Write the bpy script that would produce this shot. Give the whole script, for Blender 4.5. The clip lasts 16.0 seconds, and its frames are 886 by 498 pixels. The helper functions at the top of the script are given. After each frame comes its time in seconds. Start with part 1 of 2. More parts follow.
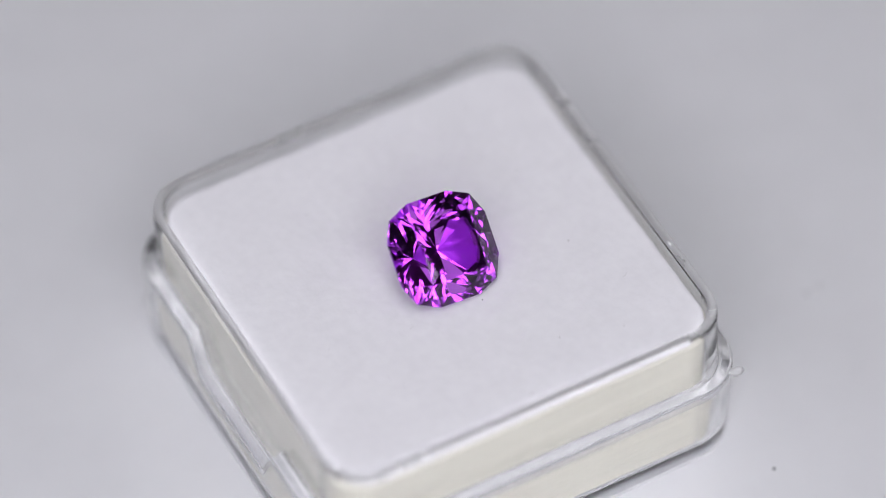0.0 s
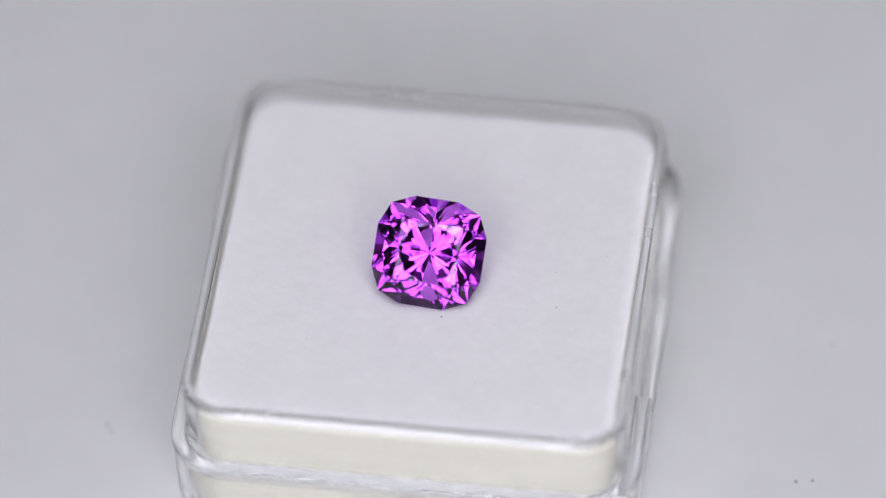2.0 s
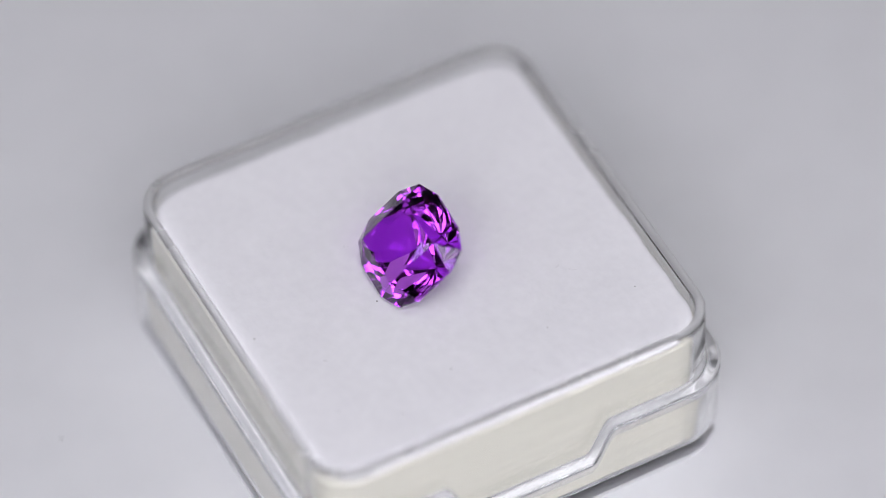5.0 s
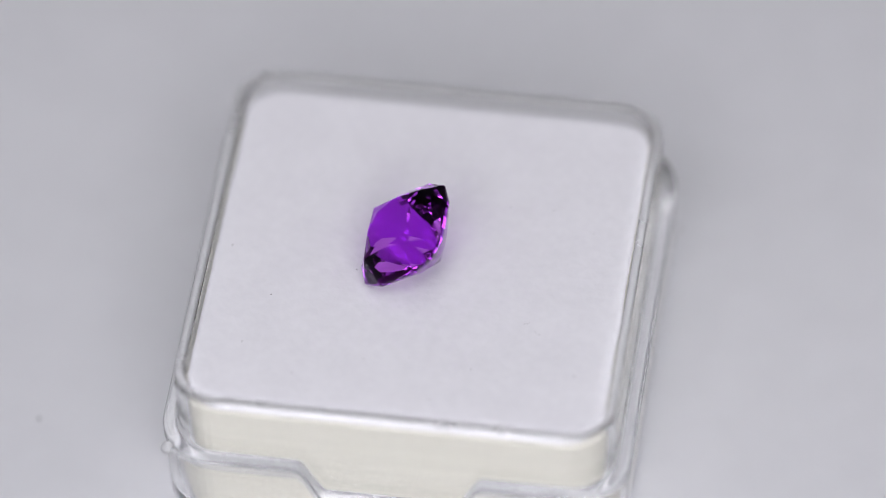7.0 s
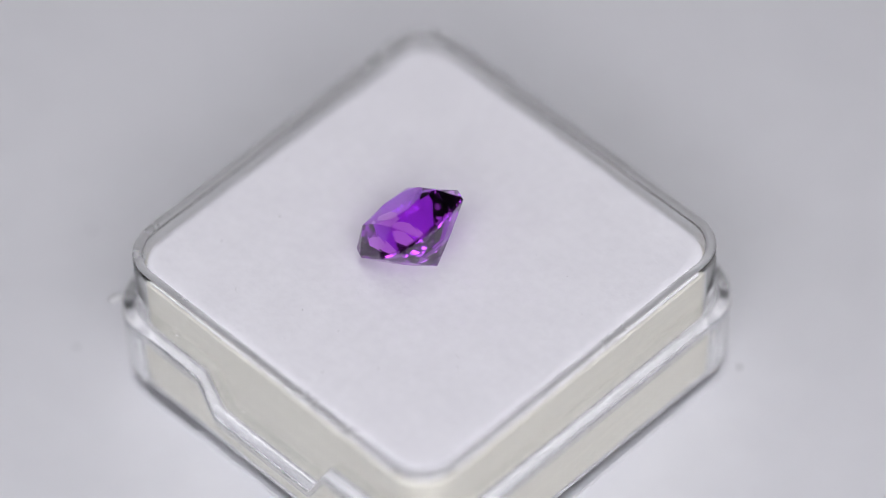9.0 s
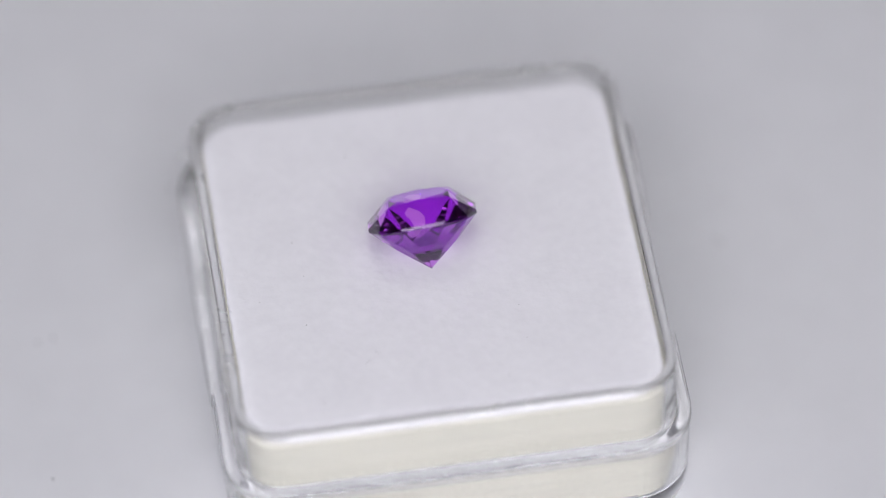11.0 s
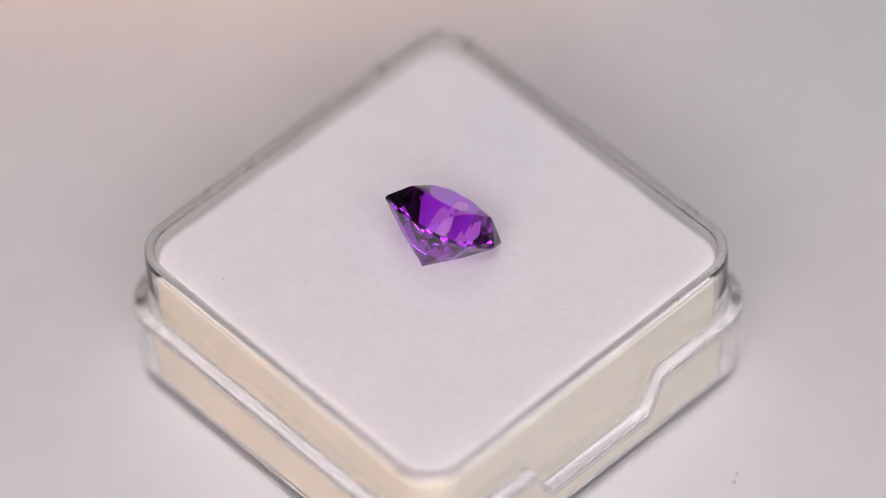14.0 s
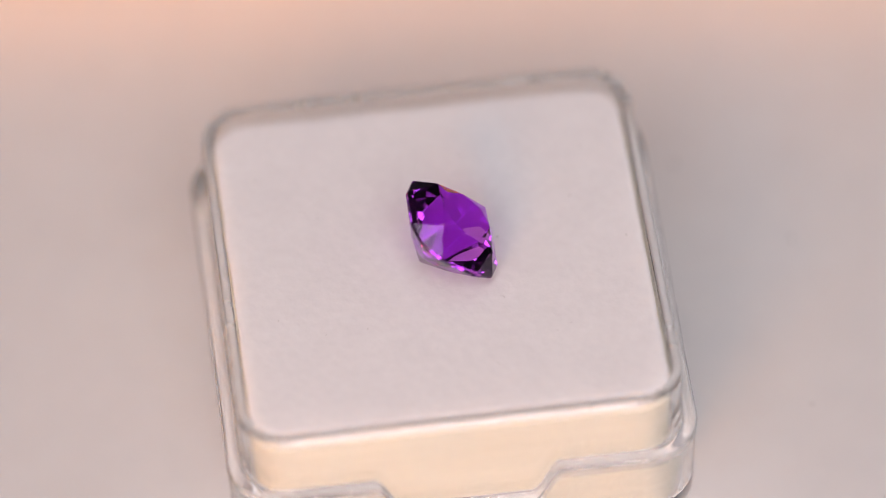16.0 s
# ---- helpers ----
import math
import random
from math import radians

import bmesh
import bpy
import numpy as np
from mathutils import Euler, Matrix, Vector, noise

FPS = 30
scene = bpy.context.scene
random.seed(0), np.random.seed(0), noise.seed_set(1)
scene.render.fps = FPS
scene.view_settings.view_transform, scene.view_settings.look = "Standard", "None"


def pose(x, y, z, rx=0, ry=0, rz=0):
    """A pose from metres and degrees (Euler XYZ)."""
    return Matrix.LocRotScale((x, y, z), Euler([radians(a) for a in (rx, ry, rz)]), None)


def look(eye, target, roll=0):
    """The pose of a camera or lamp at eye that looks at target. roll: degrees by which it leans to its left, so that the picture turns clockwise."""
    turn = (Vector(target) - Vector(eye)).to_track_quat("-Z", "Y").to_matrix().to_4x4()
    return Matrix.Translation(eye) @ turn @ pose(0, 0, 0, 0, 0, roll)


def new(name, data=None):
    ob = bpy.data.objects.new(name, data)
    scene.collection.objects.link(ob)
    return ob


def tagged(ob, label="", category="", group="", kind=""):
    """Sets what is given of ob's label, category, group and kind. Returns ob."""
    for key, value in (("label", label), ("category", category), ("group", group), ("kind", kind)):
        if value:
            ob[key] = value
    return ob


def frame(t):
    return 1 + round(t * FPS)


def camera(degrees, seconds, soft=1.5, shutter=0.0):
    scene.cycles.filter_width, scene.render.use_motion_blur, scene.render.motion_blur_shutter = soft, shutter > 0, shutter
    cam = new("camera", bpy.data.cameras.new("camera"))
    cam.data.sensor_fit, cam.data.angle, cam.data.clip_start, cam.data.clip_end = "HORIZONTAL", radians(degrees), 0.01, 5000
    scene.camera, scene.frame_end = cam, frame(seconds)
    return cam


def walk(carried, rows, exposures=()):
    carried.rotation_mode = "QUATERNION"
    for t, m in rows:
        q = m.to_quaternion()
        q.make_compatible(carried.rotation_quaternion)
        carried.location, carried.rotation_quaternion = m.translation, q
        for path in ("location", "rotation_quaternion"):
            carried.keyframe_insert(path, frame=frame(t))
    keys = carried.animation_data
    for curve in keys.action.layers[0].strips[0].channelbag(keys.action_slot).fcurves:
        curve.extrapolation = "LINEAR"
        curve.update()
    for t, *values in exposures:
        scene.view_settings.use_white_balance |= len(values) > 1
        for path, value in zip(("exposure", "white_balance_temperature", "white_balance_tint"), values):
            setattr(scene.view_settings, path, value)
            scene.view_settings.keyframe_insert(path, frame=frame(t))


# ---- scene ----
# A cut gemstone on a padded clear box that turns on a white turntable.
# TOP is the height of the pad; the desk is 0.75 m high.
DESK = 0.75
DISC = DESK + 0.018
TOP = DISC + 0.0118
EYE = Vector((0.0, -0.266299, TOP + 0.319353))
YAW, PITCH, ROLL = 0.0035, -0.8739, -2.15

cam = camera(8.4056, 16.0, soft=0.6)
aim = Vector((math.sin(YAW) * math.cos(PITCH), math.cos(YAW) * math.cos(PITCH), math.sin(PITCH)))
VIEW = look(EYE, EYE + aim, ROLL)
cam.data.dof.use_dof = True
cam.data.dof.focus_distance = 0.4140
cam.data.dof.aperture_fstop = 9.2
EXPOSURES = [(0, -0.10, 6500, 10), (13.25, -0.10, 6500, 10), (13.4, -0.11, 6750, 12.5), (14.0, -0.19, 6900, 14), (14.5, -0.24, 6930, 14.5), (15.0, -0.33, 7150, 15.5), (16, -0.32, 7050, 15)]
walk(cam, [(0, VIEW), (16, VIEW)], EXPOSURES)


def turn(t):
    """Degrees by which the turntable has turned at t seconds, seen from above."""
    return -18.2080 * t - 0.005839 * ((t - 8) ** 2 - 64)


TIMES = [0.5 * i for i in range(33)]
BOX_YAW, BOX_X, BOX_Y = 26.67, 0.000223, -0.000521


# ---- light ----
world = bpy.data.worlds.new("world")
scene.world = world
world.use_nodes = True
world.node_tree.nodes["Background"].inputs["Color"].default_value = (0.80, 0.86, 1.0, 1)
world.node_tree.nodes["Background"].inputs["Strength"].default_value = 0.05


def area_lamp(name, eye, target, sx, sy, watts, colour):
    data = bpy.data.lights.new(name, "AREA")
    data.shape, data.size, data.size_y, data.energy, data.color = "RECTANGLE", sx, sy, watts, colour
    ob = new(name, data)
    ob.matrix_world = look(eye, target)
    return ob


# top_light and the last lamp, far right, are fill added to brighten the gem.
LAMPS = [
    ("overhead_light", (0.0, 0.10, DISC + 0.62), (0, 0, DISC), 0.20, 0.16, 0.50, (0.95, 0.935, 1.0)),
    ("front_light", (0.0, -0.30, DISC + 0.20), (0, 0, DISC), 0.24, 0.08, 0.38, (0.95, 0.945, 1.0)),
    ("top_light", (0.0, -0.16, DISC + 0.40), (0, 0, DISC), 0.22, 0.09, 0.58, (0.95, 0.945, 1.0)),
    ("left_light", (-0.163, -0.271, DISC + 0.325), (0, 0, DISC), 0.19, 0.18, 0.52, (0.95, 0.945, 1.0)),
    ("right_light", (0.163, -0.271, DISC + 0.325), (0, 0, DISC), 0.18, 0.18, 0.48, (0.95, 0.945, 1.0)),
    ("side_light", (-0.60, -0.23, DISC + 0.49), (0, 0, DISC), 0.11, 0.13, 0.30, (0.84, 0.88, 1.0)),
    ("side_light", (0.64, -0.14, DISC + 0.47), (0, 0, DISC), 0.20, 0.18, 0.36, (0.93, 0.95, 0.98)),
]
for spec in LAMPS:
    area_lamp(*spec)


# ---- materials ----
def material(name, colour, rough=0.5, **more):
    m = bpy.data.materials.new(name)
    m.use_nodes = True
    b = m.node_tree.nodes["Principled BSDF"]
    b.inputs["Base Color"].default_value = (*colour, 1)
    b.inputs["Roughness"].default_value = rough
    for k, v in more.items():
        b.inputs[k.replace("_", " ")].default_value = v
    return m


def grain(m, scale, low, high, bump=0.0, depth=0.0001, scale2=None, detail=4, streak=1.0):
    """Two scales of colour variation and a fine relief on the object's own space."""
    t = m.node_tree
    b = t.nodes["Principled BSDF"]
    co = t.nodes.new("ShaderNodeTexCoord")
    n1 = t.nodes.new("ShaderNodeTexNoise")
    n1.inputs["Scale"].default_value, n1.inputs["Detail"].default_value = scale, detail
    n2 = t.nodes.new("ShaderNodeTexNoise")
    n2.inputs["Scale"].default_value, n2.inputs["Detail"].default_value = scale2 or scale / 12, 3
    mix = t.nodes.new("ShaderNodeMath")
    mix.operation = "ADD"
    half = t.nodes.new("ShaderNodeMath")
    half.operation, half.inputs[1].default_value = "MULTIPLY", 0.5
    ramp = t.nodes.new("ShaderNodeValToRGB")
    ramp.color_ramp.elements[0].position, ramp.color_ramp.elements[1].position = 0.3, 0.7
    ramp.color_ramp.elements[0].color, ramp.color_ramp.elements[1].color = (*low, 1), (*high, 1)
    flat = t.nodes.new("ShaderNodeMapping")
    flat.inputs["Scale"].default_value = (1 / streak, 1 / streak, streak)
    t.links.new(co.outputs["Object"], flat.inputs["Vector"])
    t.links.new(co.outputs["Object"], n1.inputs["Vector"])
    t.links.new(flat.outputs["Vector"], n2.inputs["Vector"])
    t.links.new(n1.outputs["Fac"], mix.inputs[0])
    t.links.new(n2.outputs["Fac"], mix.inputs[1])
    t.links.new(mix.outputs[0], half.inputs[0])
    t.links.new(half.outputs[0], ramp.inputs["Fac"])
    t.links.new(ramp.outputs["Color"], b.inputs["Base Color"])
    if bump:
        bp = t.nodes.new("ShaderNodeBump")
        bp.inputs["Strength"].default_value, bp.inputs["Distance"].default_value = bump, depth
        t.links.new(n1.outputs["Fac"], bp.inputs["Height"])
        t.links.new(bp.outputs["Normal"], b.inputs["Normal"])
    return m


M_DISC = grain(material("white_acrylic", (0.6, 0.6, 0.62), 0.42), 260, (0.585, 0.585, 0.605), (0.625, 0.625, 0.645), 0.05, 0.00005, 14)
M_PAD = grain(material("white_felt", (0.8, 0.8, 0.82), 0.95), 1400, (0.66, 0.652, 0.682), (0.72, 0.712, 0.742), 0.5, 0.0001, 330)
M_FOAM = grain(material("cream_foam", (0.8, 0.77, 0.66), 0.95), 2500, (0.47, 0.455, 0.40), (0.56, 0.545, 0.475), 0.6, 0.0001, 300, 4, 5.0)
M_PLASTIC = material("clear_plastic", (0.985, 0.988, 0.985), 0.02, IOR=1.49, Transmission_Weight=1.0)


def worn(m, low, high, scale, bump=0.25):
    """Fine scratches: the roughness varies from low to high."""
    t = m.node_tree
    co = t.nodes.new("ShaderNodeTexCoord")
    n = t.nodes.new("ShaderNodeTexNoise")
    n.inputs["Scale"].default_value, n.inputs["Detail"].default_value = scale, 6
    r = t.nodes.new("ShaderNodeMapRange")
    r.inputs["From Min"].default_value, r.inputs["From Max"].default_value = 0.35, 0.65
    r.inputs["To Min"].default_value, r.inputs["To Max"].default_value = low, high
    t.links.new(co.outputs["Object"], n.inputs["Vector"])
    t.links.new(n.outputs["Fac"], r.inputs["Value"])
    t.links.new(r.outputs["Result"], t.nodes["Principled BSDF"].inputs["Roughness"])
    bp = t.nodes.new("ShaderNodeBump")
    bp.inputs["Strength"].default_value, bp.inputs["Distance"].default_value = bump, 0.00004
    t.links.new(n.outputs["Fac"], bp.inputs["Height"])
    t.links.new(bp.outputs["Normal"], t.nodes["Principled BSDF"].inputs["Normal"])
    return m


worn(M_PLASTIC, 0.03, 0.10, 350, 0.05)
# Scuffed rim, also whitened in colour to lift its dark refracted lines.
M_RIM = worn(material("scuffed_lightened_plastic", (0.95, 0.95, 0.96), 0.3, IOR=1.49, Transmission_Weight=0.66), 0.27, 0.32, 300, 0.0)
# Worn ledge, with white mixed in to paint its strip of reflected light.
M_LEDGE = worn(material("worn_highlight_plastic", (0.95, 0.95, 0.955), 0.2, IOR=1.49, Transmission_Weight=0.78), 0.18, 0.24, 300, 0.0)
# Clear plastic greyed: the dim band below the shoulder is put into the colour.
M_LIP = worn(material("shaded_clear_plastic_lip", (0.70, 0.70, 0.73), 0.15, IOR=1.49, Transmission_Weight=0.7), 0.12, 0.2, 600, 0.02)
# Bottom edge of the clear shell, painted whitish to lighten the shade there.
M_FOOT = material("lightened_plastic_foot", (0.95, 0.95, 0.965), 0.25, IOR=1.49, Transmission_Weight=0.3)
M_SCRATCH = material("whitened_plastic_scratch", (0.72, 0.72, 0.73), 0.5)
M_BURR = material("white_plastic_edge", (0.85, 0.85, 0.86), 0.3, IOR=1.49, Transmission_Weight=0.5)
M_GEM = material("purple_sapphire", (0.41, 0.044, 0.72), 0.0, IOR=1.77, Transmission_Weight=1.0, Specular_Tint=(0.66, 0.52, 0.76, 1))
M_LINT = material("grey_lint", (0.28, 0.27, 0.27), 0.9)
M_GRIT = material("grey_dust", (0.25, 0.25, 0.26), 0.9)
M_DESK = grain(material("white_laminate", (0.7, 0.7, 0.7), 0.45), 60, (0.66, 0.66, 0.66), (0.72, 0.72, 0.72), 0.05, 0.0002)
M_WALL = grain(material("wall_paint", (0.5, 0.5, 0.5), 0.9), 40, (0.74, 0.74, 0.76), (0.79, 0.79, 0.81), 0.1, 0.001)
M_FLOOR = grain(material("floor_grey", (0.3, 0.3, 0.3), 0.6), 20, (0.55, 0.55, 0.56), (0.62, 0.62, 0.63), 0.1, 0.001)
# For the unseen wall behind the camera, dark so that gem facets reflect black.
M_DARK = grain(material("dark_reflection_wall", (0.08, 0.08, 0.08), 0.9), 40, (0.07, 0.07, 0.075), (0.09, 0.09, 0.095), 0.1, 0.001)
M_METAL = material("black_metal", (0.03, 0.03, 0.03), 0.4, Metallic=0.6)


def glow(name, colour, strength):
    m = material(name, colour, 0.4)
    b = m.node_tree.nodes["Principled BSDF"]
    b.inputs["Emission Color"].default_value = (*colour, 1)
    b.inputs["Emission Strength"].default_value = strength
    return m


# ---- mesh helpers ----
def finish(bm, name, material_, smooth=False):
    bmesh.ops.recalc_face_normals(bm, faces=bm.faces)
    for f in bm.faces:
        f.smooth = smooth
    me = bpy.data.meshes.new(name)
    bm.to_mesh(me)
    bm.free()
    me.materials.append(material_)
    return me


def part(name, bm, material_, parent, label="", smooth=False):
    ob = new(name, finish(bm, name, material_, smooth))
    ob.parent = parent
    return tagged(ob, label)


def ring(h, r, z, steps=7, cuts=()):
    """Points round a square of half width h with corners of radius r; cuts: extra places along the two x faces."""
    pts = []
    e = h - r - 0.0002
    for k, (sx, sy) in enumerate(((1, 1), (-1, 1), (-1, -1), (1, -1))):
        for i in range(steps + 1):
            a = math.pi / 2 * (k + i / steps)
            pts.append((sx * (h - r) + r * math.cos(a), sy * (h - r) + r * math.sin(a)))
        along = [-e, *cuts, e] if k % 2 else [-e, e]
        if k == 0:
            pts += [(c, h) for c in reversed(along)]
        if k == 1:
            pts += [(-h, c) for c in reversed(along)]
        if k == 2:
            pts += [(c, -h) for c in along]
        if k == 3:
            pts += [(h, c) for c in along]
    return [(x, y, z(x, y) if callable(z) else z) for x, y in pts]


def loft(rings, close=False):
    bm = bmesh.new()
    loops = [[bm.verts.new(p) for p in r] for r in rings]
    n = len(loops[0])
    for a, b in zip(loops, loops[1:]):
        for i in range(n):
            bm.faces.new((a[i], a[(i + 1) % n], b[(i + 1) % n], b[i]))
    bm.faces.new(loops[0])
    bm.faces.new(loops[-1])
    return bm


def block(x0, x1, y0, y1, z0, z1, bevel=0.0):
    bm = bmesh.new()
    bmesh.ops.create_cube(bm, size=1)
    for v in bm.verts:
        v.co = ((x0 + x1) / 2 + v.co.x * (x1 - x0), (y0 + y1) / 2 + v.co.y * (y1 - y0), (z0 + z1) / 2 + v.co.z * (z1 - z0))
    if bevel:
        bmesh.ops.bevel(bm, geom=bm.edges[:], offset=bevel, segments=2, affect="EDGES")
    return bm


def lathe(profile, steps=96):
    return loft([[(r * math.cos(2 * math.pi * i / steps), r * math.sin(2 * math.pi * i / steps), z) for i in range(steps)] for r, z in profile])


# ---- the room ----
# Unseen room added to close the scene; its white surfaces bounce light.
def room():
    def wall(name, *b):
        bm = block(*b)
        ob = new(name, finish(bm, name, {"floor": M_FLOOR, "wall_south": M_DARK}.get(name, M_WALL)))
        tagged(ob, "unseen plain wall, made dark for dark reflections in the gem" if name == "wall_south" else "plain white painted room surface", "wall" if "wall" in name else name, kind="structure")
    w, h, k = 1.6, 2.5, 0.1
    wall("floor", -w, w, -w, w, -k, 0)
    wall("ceiling", -w, w, -w, w, h, h + k)
    wall("wall_north", -w - k, w + k, w, w + k, -k, h + k)
    wall("wall_south", -w - k, w + k, -w - k, -w, -k, h + k)
    wall("wall_east", w, w + k, -w, w, -k, h + k)
    wall("wall_west", -w - k, -w, -w, w, -k, h + k)


def desk():
    base = tagged(new("desk"), "white laminate desk under the turntable", "desk")
    part("tabletop", block(-0.6, 0.6, -0.30, 0.30, DESK - 0.025, DESK, 0.002), M_DESK, base)
    for x in (-0.56, 0.56):
        for y in (-0.26, 0.26):
            part("leg", block(x - 0.02, x + 0.02, y - 0.02, y + 0.02, 0, DESK - 0.0255, 0.002), M_DESK, base)


def turntable():
    base = tagged(new("turntable"), "white round motorised turntable standing on a desk", "turntable")
    base.location = (0, 0, DESK)
    t = DISC - DESK
    part("foot", lathe([(0.058, 0.0), (0.060, 0.001), (0.060, 0.009), (0.058, 0.010)]), M_DESK, base, smooth=False)
    part("platter", lathe([(0.072, 0.0105), (0.075, 0.0115), (0.075, t - 0.001), (0.074, t)], 128), M_DISC, base)
    for x, y, r in GRIT:
        part("speck", grit(x, y, t, r), M_GRIT, base, "grey dust speck")
    return base


GRIT = [(0.0233, -0.0102, 0.00016), (0.0267, 0.0054, 0.00014), (0.0276, 0.0061, 0.00014), (0.0193, -0.0203, 0.00016), (-0.0203, 0.0071, 0.0002), (-0.0162, -0.0168, 0.00014), (0.0053, -0.0262, 0.0001),
        (-0.0156, -0.0172, 0.00013), (0.0223, 0.0172, 0.0001)]
ZR, ZL, ZN, ZB = 0.00105, -0.0043, -0.0073, -0.0118


def gem_box():
    base = tagged(new("gem_box"), "clear plastic square gem box with a notched shoulder", "box")

    def ledge(x, y):
        if abs(x) < 0.0148 or abs(y) > 0.0065:
            return ZL
        k = min(1, max(0, (abs(y) - 0.0045) / 0.0018))
        k = 0.35 * k + 0.65 * k * k * (3 - 2 * k)
        return ZN + (ZL - ZN) * k

    cuts = tuple(sorted(q * (0.0045 + 0.0003 * i) for q in (-1, 1) for i in range(7)))

    def low(d):
        return lambda x, y: ledge(x, y) - d
    c = lambda h, r, z: ring(h, r, z, 8, cuts)
    rings = [
        c(0.0151, 0.0034, ZB), c(0.0154, 0.0036, ZB), c(0.0157, 0.0038, ZB + 0.00006), c(0.01588, 0.0039, ZB + 0.0002),
        c(0.01597, 0.0040, ZB + 0.0004), c(0.0160, 0.0040, ZB + 0.0007), c(0.01612, 0.0040, low(0.00085)), c(0.01618, 0.0040, low(0.0007)),
        c(0.01618, 0.0040, low(0.00018)), c(0.01613, 0.0040, low(0.00006)), c(0.01604, 0.0039, low(0.00001)), c(0.01594, 0.0038, low(0)),
        c(0.0155, 0.0034, low(0)), c(0.01532, 0.0032, low(0)), c(0.01524, 0.0031, low(-0.00004)), c(0.01519, 0.0030, low(-0.00015)), c(0.01517, 0.0030, low(-0.0004)),
        c(0.01511, 0.0030, ZR - 0.0003), c(0.01510, 0.0030, ZR - 0.00015), c(0.01506, 0.0030, ZR - 0.00005), c(0.01499, 0.0029, ZR),
        c(0.01470, 0.0027, ZR - 0.00001), c(0.01458, 0.0026, ZR - 0.00006), c(0.01450, 0.0026, ZR - 0.00018), c(0.01446, 0.0025, ZR - 0.0003),
        c(0.01450, 0.0025, -0.0002), c(0.01462, 0.0026, -0.0040),
        c(0.01468, 0.0027, ZB + 0.0016), c(0.01466, 0.0027, ZB + 0.0014), c(0.0146, 0.0028, ZB + 0.0012), c(0.0145, 0.0026, ZB + 0.0012),
    ]
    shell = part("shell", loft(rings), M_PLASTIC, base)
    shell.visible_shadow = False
    shell.data.materials.append(M_RIM)
    shell.data.materials.append(M_LEDGE)
    shell.data.materials.append(M_FOOT)
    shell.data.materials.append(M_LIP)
    for f in shell.data.polygons:
        straight = min(abs(f.center.x), abs(f.center.y)) < 0.0118 and abs(f.normal.z) < 0.3 and f.center.z < ZR - 0.0004
        f.use_smooth = len(f.vertices) == 4 and not straight
        lip = max(abs(f.center.x), abs(f.center.y))
        flat = 0.01515 < lip and ZN - 0.0003 < f.center.z < ZL + 0.00045 and abs(f.normal.z) > 0.12 or 0.01528 < max(abs(f.center.x), abs(f.center.y)) and abs(f.normal.z) > 0.5 and f.center.z > ZB + 0.002
        if f.center.z > ZR - 0.0002:
            f.material_index = 1
        if flat:
            f.material_index = 2
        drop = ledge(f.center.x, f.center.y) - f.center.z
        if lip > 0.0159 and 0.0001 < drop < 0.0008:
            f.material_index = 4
        elif lip > 0.01599 and abs(drop) < 0.0001:
            f.material_index = 0
        if f.center.z < ZB + 0.0006:
            f.material_index = 3
    bm = bmesh.new()
    bmesh.ops.create_icosphere(bm, subdivisions=2, radius=1)
    for v in bm.verts:
        n = noise.noise(v.co * 2.3)
        v.co = (0.0152 + v.co.x * 0.0005 * (1 + n), -0.0154 + v.co.y * 0.00035 * (1 + n), ZL + 0.00006 + v.co.z * 0.0001 * (1 + n))
    part("burr", bm, M_BURR, base, "rough white moulding burr", True)
    bm = bmesh.new()
    bmesh.ops.create_icosphere(bm, subdivisions=2, radius=1)
    for v in bm.verts:
        n = noise.noise(v.co * 2.1)
        v.co = (0.01475 + v.co.x * 0.00012 * (1 + n), -0.00694 + v.co.y * 0.00025 * (1 + n), ZR - 0.0001 + v.co.z * 0.00014 * (1 + n))
    part("chip", bm, M_BURR, base, "small whitish chip on the rim", True)
    rng = random.Random(9)
    for i in range(20):
        u = rng.uniform(-0.0115, 0.0115)
        v = rng.uniform(0.0146, 0.01495)
        along = rng.uniform(0.0003, 0.0011) * rng.choice((-1, 1))
        k = i % 4
        turned = Matrix.Rotation(math.pi / 2 * k, 4, "Z")
        bm = bmesh.new()
        fibre(bm, turned @ Vector((u, v, ZR + 0.000006)), turned @ Vector((u + along, v + rng.gauss(0, 0.00006), ZR + 0.000006)), rng.uniform(0.000005, 0.000010))
        part("scratch", bm, M_SCRATCH, base, "fine whitish scratch")
    return base


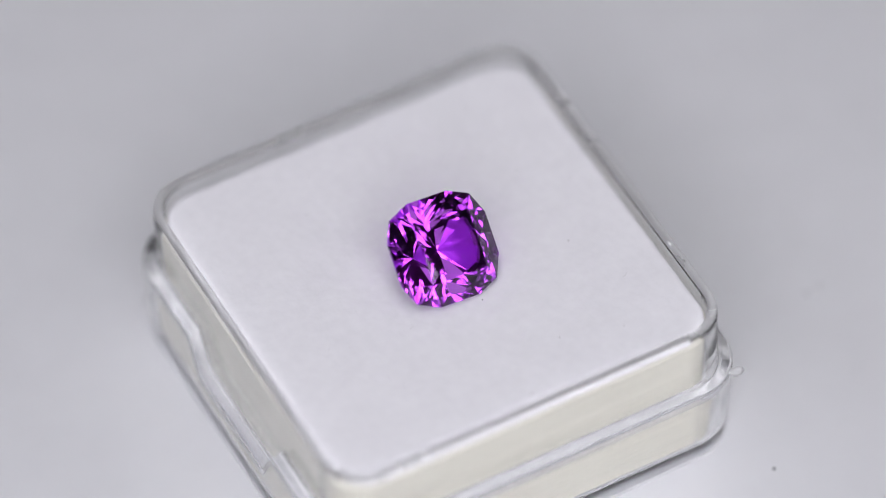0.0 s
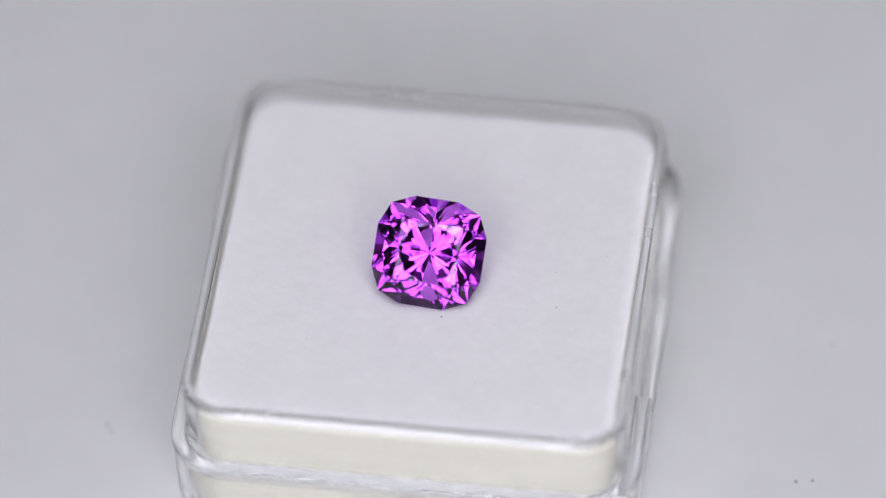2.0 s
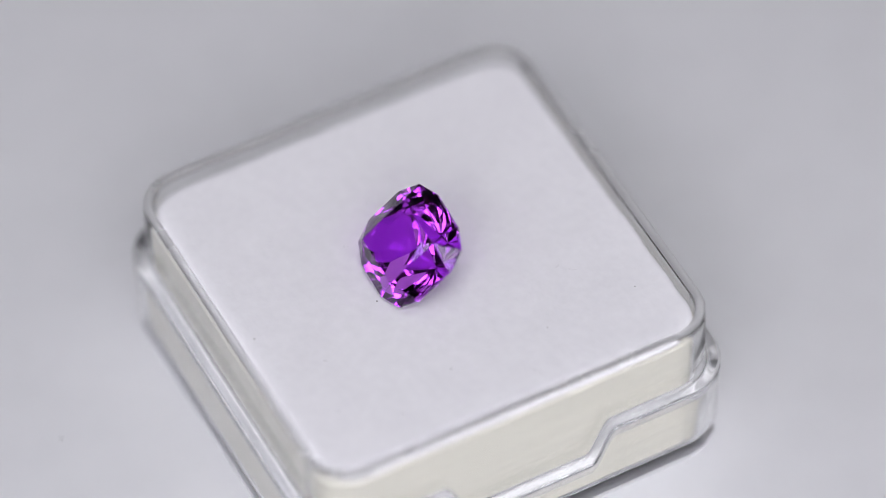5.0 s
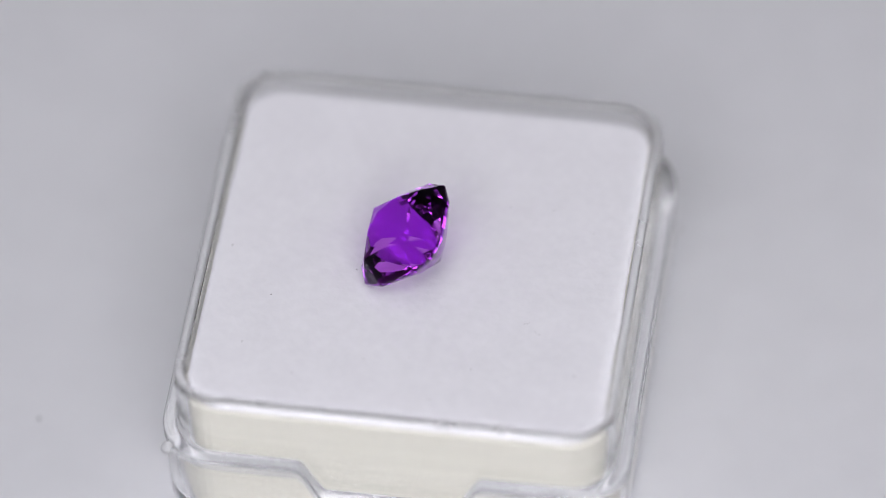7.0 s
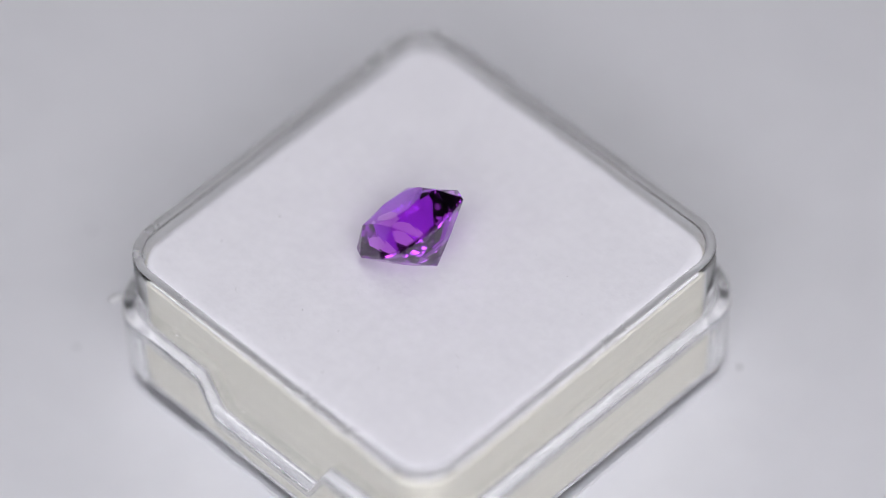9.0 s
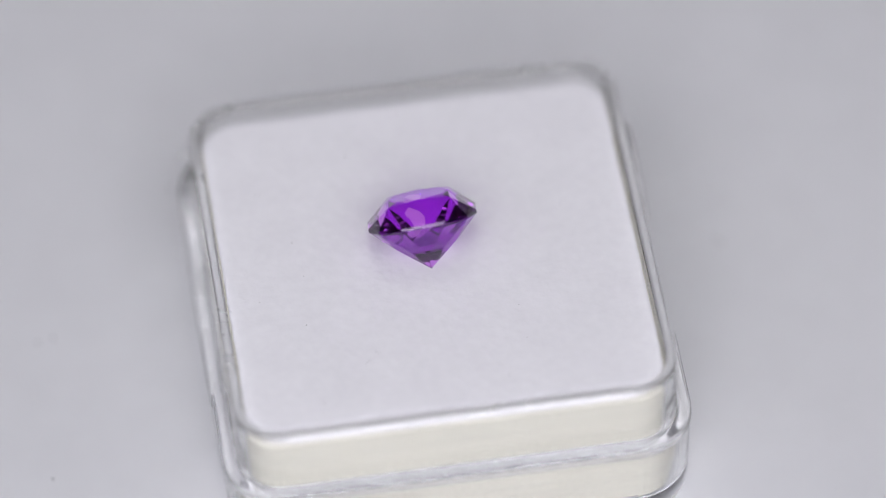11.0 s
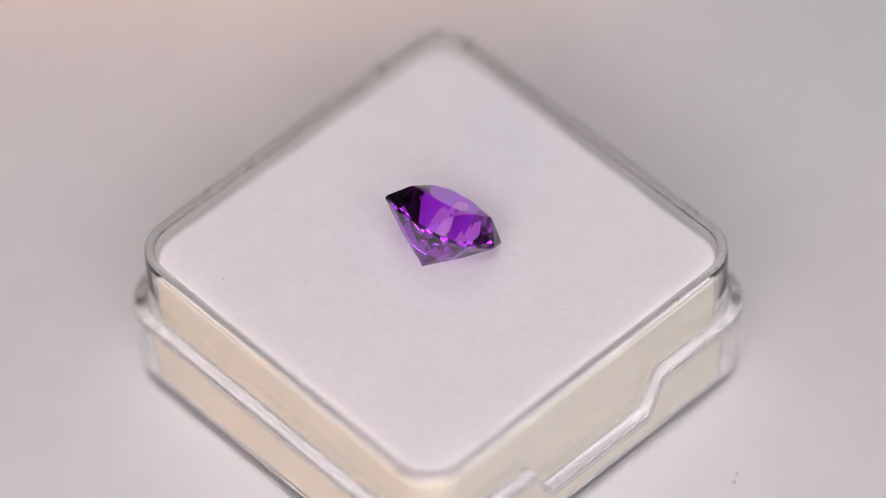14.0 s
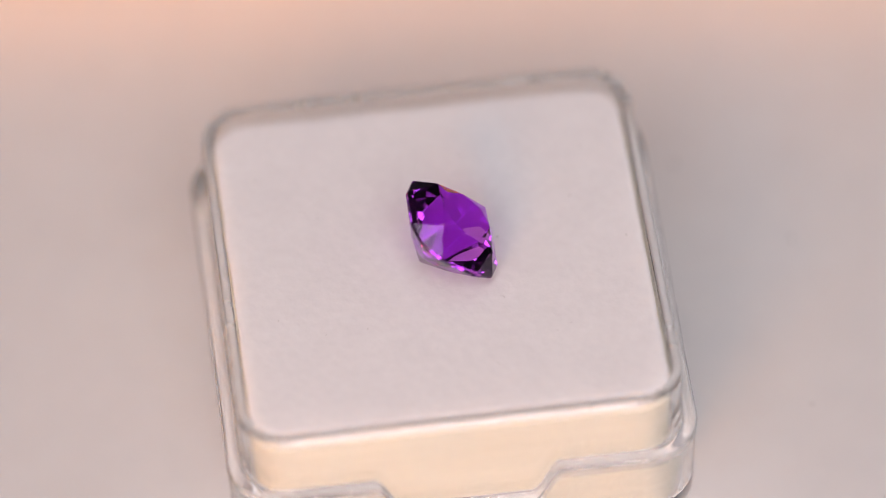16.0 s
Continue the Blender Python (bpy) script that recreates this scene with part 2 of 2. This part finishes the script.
def pad():
    base = tagged(new("foam_insert"), "cream foam block with a white felt top in the box", "foam insert")
    part("foam_block", loft([ring(0.01434, 0.0025, ZB + 0.00125, 8), ring(0.01442, 0.0025, -0.00055, 8), ring(0.01434, 0.0025, -0.00046, 8), ring(0.0139, 0.0024, -0.00035, 8)]), M_FOAM, base, "cream foam")
    def frayed(h, r, z, k):
        many = tuple(i / 31 for i in range(-30, 31))
        out = []
        for x, y, z0 in edge(h, r, z, many):
            n = noise.noise((x * 1500, y * 1500, 0.3)) * 0.00007 + noise.noise((x * 350, y * 350, 1.7)) * 0.00010
            d = math.hypot(x, y)
            out.append((x * (1 + k * n / d), y * (1 + k * n / d), z0 + k * n * 0.3))
        return out
    rings = [frayed(0.0139, 0.0024, -0.00034, 0), frayed(0.01425, 0.0025, -0.00033, 0.3), frayed(0.01430, 0.0025, -0.00018, 0.6), frayed(0.01420, 0.0024, -0.00006, 1),
             frayed(0.0139, 0.0022, 0.0, 0.8), frayed(0.0134, 0.0019, 0.00001, 0.3), frayed(0.0130, 0.0018, 0.0, 0)]
    part("felt_top", loft(rings), M_PAD, base, "white felt", True)
    rng = random.Random(4)
    bm = bmesh.new()
    for i in range(420):
        u = rng.uniform(-0.0130, 0.0130)
        x, y = ((0.0141, u), (-0.0141, u), (u, 0.0141), (u, -0.0141))[i % 4]
        o = Vector((x, y, -0.00003))
        fibre(bm, o, o + Vector((rng.gauss(x * 0.012, 0.00010), rng.gauss(y * 0.012, 0.00010), rng.uniform(0.00002, 0.0002))), 0.000007)
    tagged(part("fuzz", bm, M_PAD, base, "loose white felt fibres"), kind="stuff")
    for x, y, a, l in LINT:
        bm = bmesh.new()
        p = Vector((x, y, 0.00002))
        for k in range(4):
            q = p + Vector((math.cos(radians(a + 22 * k)), math.sin(radians(a + 22 * k)), 0.05)) * l / 4
            fibre(bm, p, q, 0.0000065)
            p = q
        part("lint", bm, M_LINT, base, "dark curled lint")
    for x, y, r in SPECKS:
        part("speck", grit(x, y, 0.00002, r), M_LINT, base, "dark dust speck")
    return base


def edge(h, r, z, cuts):
    """A dense outline of a rounded square."""
    pts = []
    for k in range(4):
        c, d = ((1, 0), (0, 1), (-1, 0), (0, -1))[k]
        e = h - r
        side = [(h, y * e) for y in cuts]
        side = [(h, -e)] + side + [(h, e)]
        side += [(e + r * math.cos(math.pi / 2 * i / 10), e + r * math.sin(math.pi / 2 * i / 10)) for i in range(1, 10)]
        pts += [(x * c - y * d, x * d + y * c, z) for x, y in side]
    return pts


def fibre(bm, p, q, r):
    """A thin three-sided hair from p to q."""
    w = (q - p).normalized()
    u = w.orthogonal().normalized()
    v = w.cross(u)
    ends = [[bm.verts.new(o + (u * math.cos(a) + v * math.sin(a)) * k) for a in (0, 2.1, 4.2)] for o, k in ((p, r), (q, r * 0.7))]
    for i in range(3):
        j = (i + 1) % 3
        bm.faces.new((ends[0][i], ends[0][j], ends[1][j], ends[1][i]))
    bm.faces.new(ends[0])
    bm.faces.new(ends[1])


def grit(x, y, z, r):
    bm = bmesh.new()
    bmesh.ops.create_icosphere(bm, subdivisions=1, radius=r)
    for v in bm.verts:
        v.co = v.co * (1 + 0.5 * noise.noise(v.co * 9000 + Vector((x, y, 0)) * 5000))
        v.co = (v.co.x + x, v.co.y + y, v.co.z * 0.6 + z)
    return bm


LINT = [(-0.0069, -0.0084, 40, 0.00030), (-0.00405, -0.0041, 10, 0.00045), (0.01085, -0.0073, 0, 0.00055), (0.0118, -0.0018, 60, 0.0003), (0.0053, 0.0086, 20, 0.0006),
        (0.0048, 0.0078, 80, 0.0004), (-0.0066, -0.0010, 30, 0.0002), (-0.0074, -0.0074, 60, 0.00025), (-0.0098, -0.0030, 0, 0.0003)]
SPECKS = [(0.00445, -0.0098, 0.00006), (0.0004, -0.0132, 0.00006), (0.0088, -0.0111, 0.00005), (0.0089, 0.0118, 0.00006), (0.0015, -0.0043, 0.00007),
          (0.0092, 0.0048, 0.00005), (0.0121, 0.0023, 0.00004), (0.0088, 0.0005, 0.00004), (-0.0055, 0.0084, 0.00004), (-0.0038, 0.0115, 0.00004), (-0.0054, 0.0055, 0.00004), (0.0092, -0.0026, 0.00005)]


def gem():
    """A square cushion cut, half width 1, the hull of its corner points, parted into table, crown, girdle and pavilion."""
    base = tagged(new("gemstone"), "purple cushion-cut sapphire leaning on its pavilion on white felt", "gemstone")
    pts = []
    crown, belt, deep = 0.40, 0.06, 0.925
    for k in range(16):
        a = math.pi / 8 * k
        q = ((1.0, 0.0), (1.0, 0.40), (0.815, 0.815), (0.40, 1.0))[k % 4]
        for _ in range(k // 4):
            q = (-q[1], q[0])
        for z in (0, -belt):
            pts.append((*q, z))
        b = a + math.pi / 16
        rb = 0.63 * (1.06 if k % 4 in (1, 2) else 1.0)
        pts.append((rb * math.cos(b), rb * math.sin(b), -belt - deep * 0.45))
        if k % 2:
            pts.append((0.30 * math.cos(a), 0.30 * math.sin(a), -belt - deep * 0.745))
        else:
            pts.append((0.55 * math.cos(a), 0.55 * math.sin(a), crown))
            pts.append((0.43 * math.cos(a), 0.43 * math.sin(a), -belt - deep * 0.637))
        if k % 4 == 2:
            pts.append((0.80 * math.cos(a), 0.80 * math.sin(a), 0.35))
    pts.append((0, 0, -belt - deep))
    bm = bmesh.new()
    for p in pts:
        bm.verts.new(p)
    bmesh.ops.convex_hull(bm, input=bm.verts[:])
    bmesh.ops.delete(bm, geom=[v for v in bm.verts if not v.link_faces], context="VERTS")
    bmesh.ops.dissolve_limit(bm, angle_limit=radians(1.0), verts=bm.verts[:], edges=bm.edges[:])
    bmesh.ops.recalc_face_normals(bm, faces=bm.faces)
    groups = {"table_facet": [], "crown": [], "girdle": [], "pavilion": []}
    for f in bm.faces:
        f.normal_update()
        z = [v.co.z for v in f.verts]
        key = "table_facet" if min(z) > crown - 0.01 else "crown" if min(z) > -0.001 else "girdle" if min(z) > -belt - 0.001 else "pavilion"
        groups[key].append([Matrix.Diagonal((0.00376, 0.00373, 0.00380)) @ (v.co + Vector((0, 0, belt + deep))) for v in f.verts])
    bm.free()
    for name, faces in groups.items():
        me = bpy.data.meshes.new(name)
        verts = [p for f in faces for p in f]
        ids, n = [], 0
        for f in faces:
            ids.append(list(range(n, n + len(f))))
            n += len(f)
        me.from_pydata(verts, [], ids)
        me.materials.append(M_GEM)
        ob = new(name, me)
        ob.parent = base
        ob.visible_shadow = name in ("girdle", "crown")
    return base


def added_warm_lamp(label, radius, width, reach, height, strength):
    """An unseen lamp added for the late warm light, on a rolling floor stand: a glowing warm tube at its origin, an arm
    along y, a pole and a round base.
    """
    base = tagged(new("added_lamp_stand"), label, "lamp", "warm lamps")
    bm = bmesh.new()
    bmesh.ops.create_uvsphere(bm, u_segments=24, v_segments=16, radius=radius)
    for v in bm.verts:
        v.co.x += math.copysign(width, v.co.x) if abs(v.co.x) > 1e-6 else 0
    part("tube", bm, glow("warm_tube", (1.0, 0.43, 0.11), strength), base, "glowing warm tube", True)
    bm = lathe([(0.003, 0), (0.0042, 0.003), (0.0042, reach), (0.003, reach + 0.002)], 24)
    bmesh.ops.transform(bm, matrix=pose(0, 0, 0, -90, 0, 0) @ pose(0, 0, radius * 1.02), verts=bm.verts)
    part("arm", bm, M_METAL, base, "thin black arm")
    bm = lathe([(0.009, -height + 0.02), (0.010, -height + 0.022), (0.010, 0.01), (0.008, 0.013)], 32)
    bmesh.ops.transform(bm, matrix=pose(0, reach + 0.012, 0), verts=bm.verts)
    part("pole", bm, M_METAL, base)
    bm = lathe([(0.11, -height), (0.12, -height + 0.004), (0.12, -height + 0.012), (0.10, -height + 0.0195)], 48)
    bmesh.ops.transform(bm, matrix=pose(0, reach + 0.012, 0), verts=bm.verts)
    part("foot", bm, M_METAL, base)
    return base


room()
desk()
TURNTABLE = turntable()
BOX = gem_box()
PAD = pad()
GEM = gem()
BACK_Z, FRONT_Z = DISC + 0.007, DISC + 0.11
BACK_LAMP = added_warm_lamp("slim black lamp stand with a small warm tube, added unseen for the glow behind the box", 0.003, 0.042, 0.36, BACK_Z, 1.35)
FRONT_LAMP = added_warm_lamp("black lamp stand with a thick warm tube, added unseen for the warm light in front", 0.012, 0.030, 0.26, FRONT_Z, 38)
GEM_TILT, GEM_SPIN = 40.5, -8.5


def motions():
    walk(TURNTABLE, [(t, pose(0, 0, DESK, 0, 0, turn(t))) for t in TIMES])
    # The added lamps roll in to bring up the warm light from 13.1 s.
    walk(BACK_LAMP, [(t, pose(x, y, BACK_Z)) for t, x, y in (
        (0, -0.10, 1.05), (13.1, -0.10, 1.05), (13.25, -0.06, 0.30), (13.4, -0.034, 0.060), (14.0, -0.027, 0.048), (14.5, -0.024, 0.044), (15.0, -0.010, 0.0405), (16, 0.0, 0.0402))])
    walk(FRONT_LAMP, [(t, pose(x, y, FRONT_Z, 0, 0, 180)) for t, x, y in (
        (0, 1.3, 0.3), (13.1, 1.3, 0.3), (13.25, 0.6, -0.80), (13.4, -0.20, -0.36), (14.0, -0.17, -0.30), (14.5, -0.15, -0.27), (15.0, -0.13, -0.22), (16, -0.09, -0.20))])
    inner = pose(BOX_X, BOX_Y, TOP, 0, 0, BOX_YAW)
    stone = pose(0.00003, 0.0013, 0.00002, 0, 0, 5.9) @ pose(0, 0, 0, GEM_TILT, 0, 0) @ pose(0, 0, 0, 0, 0, GEM_SPIN)
    for t_ob, m in ((BOX, inner), (PAD, inner), (GEM, inner @ stone)):
        walk(t_ob, [(t, pose(0, 0, 0, 0, 0, turn(t)) @ m) for t in TIMES])


motions()
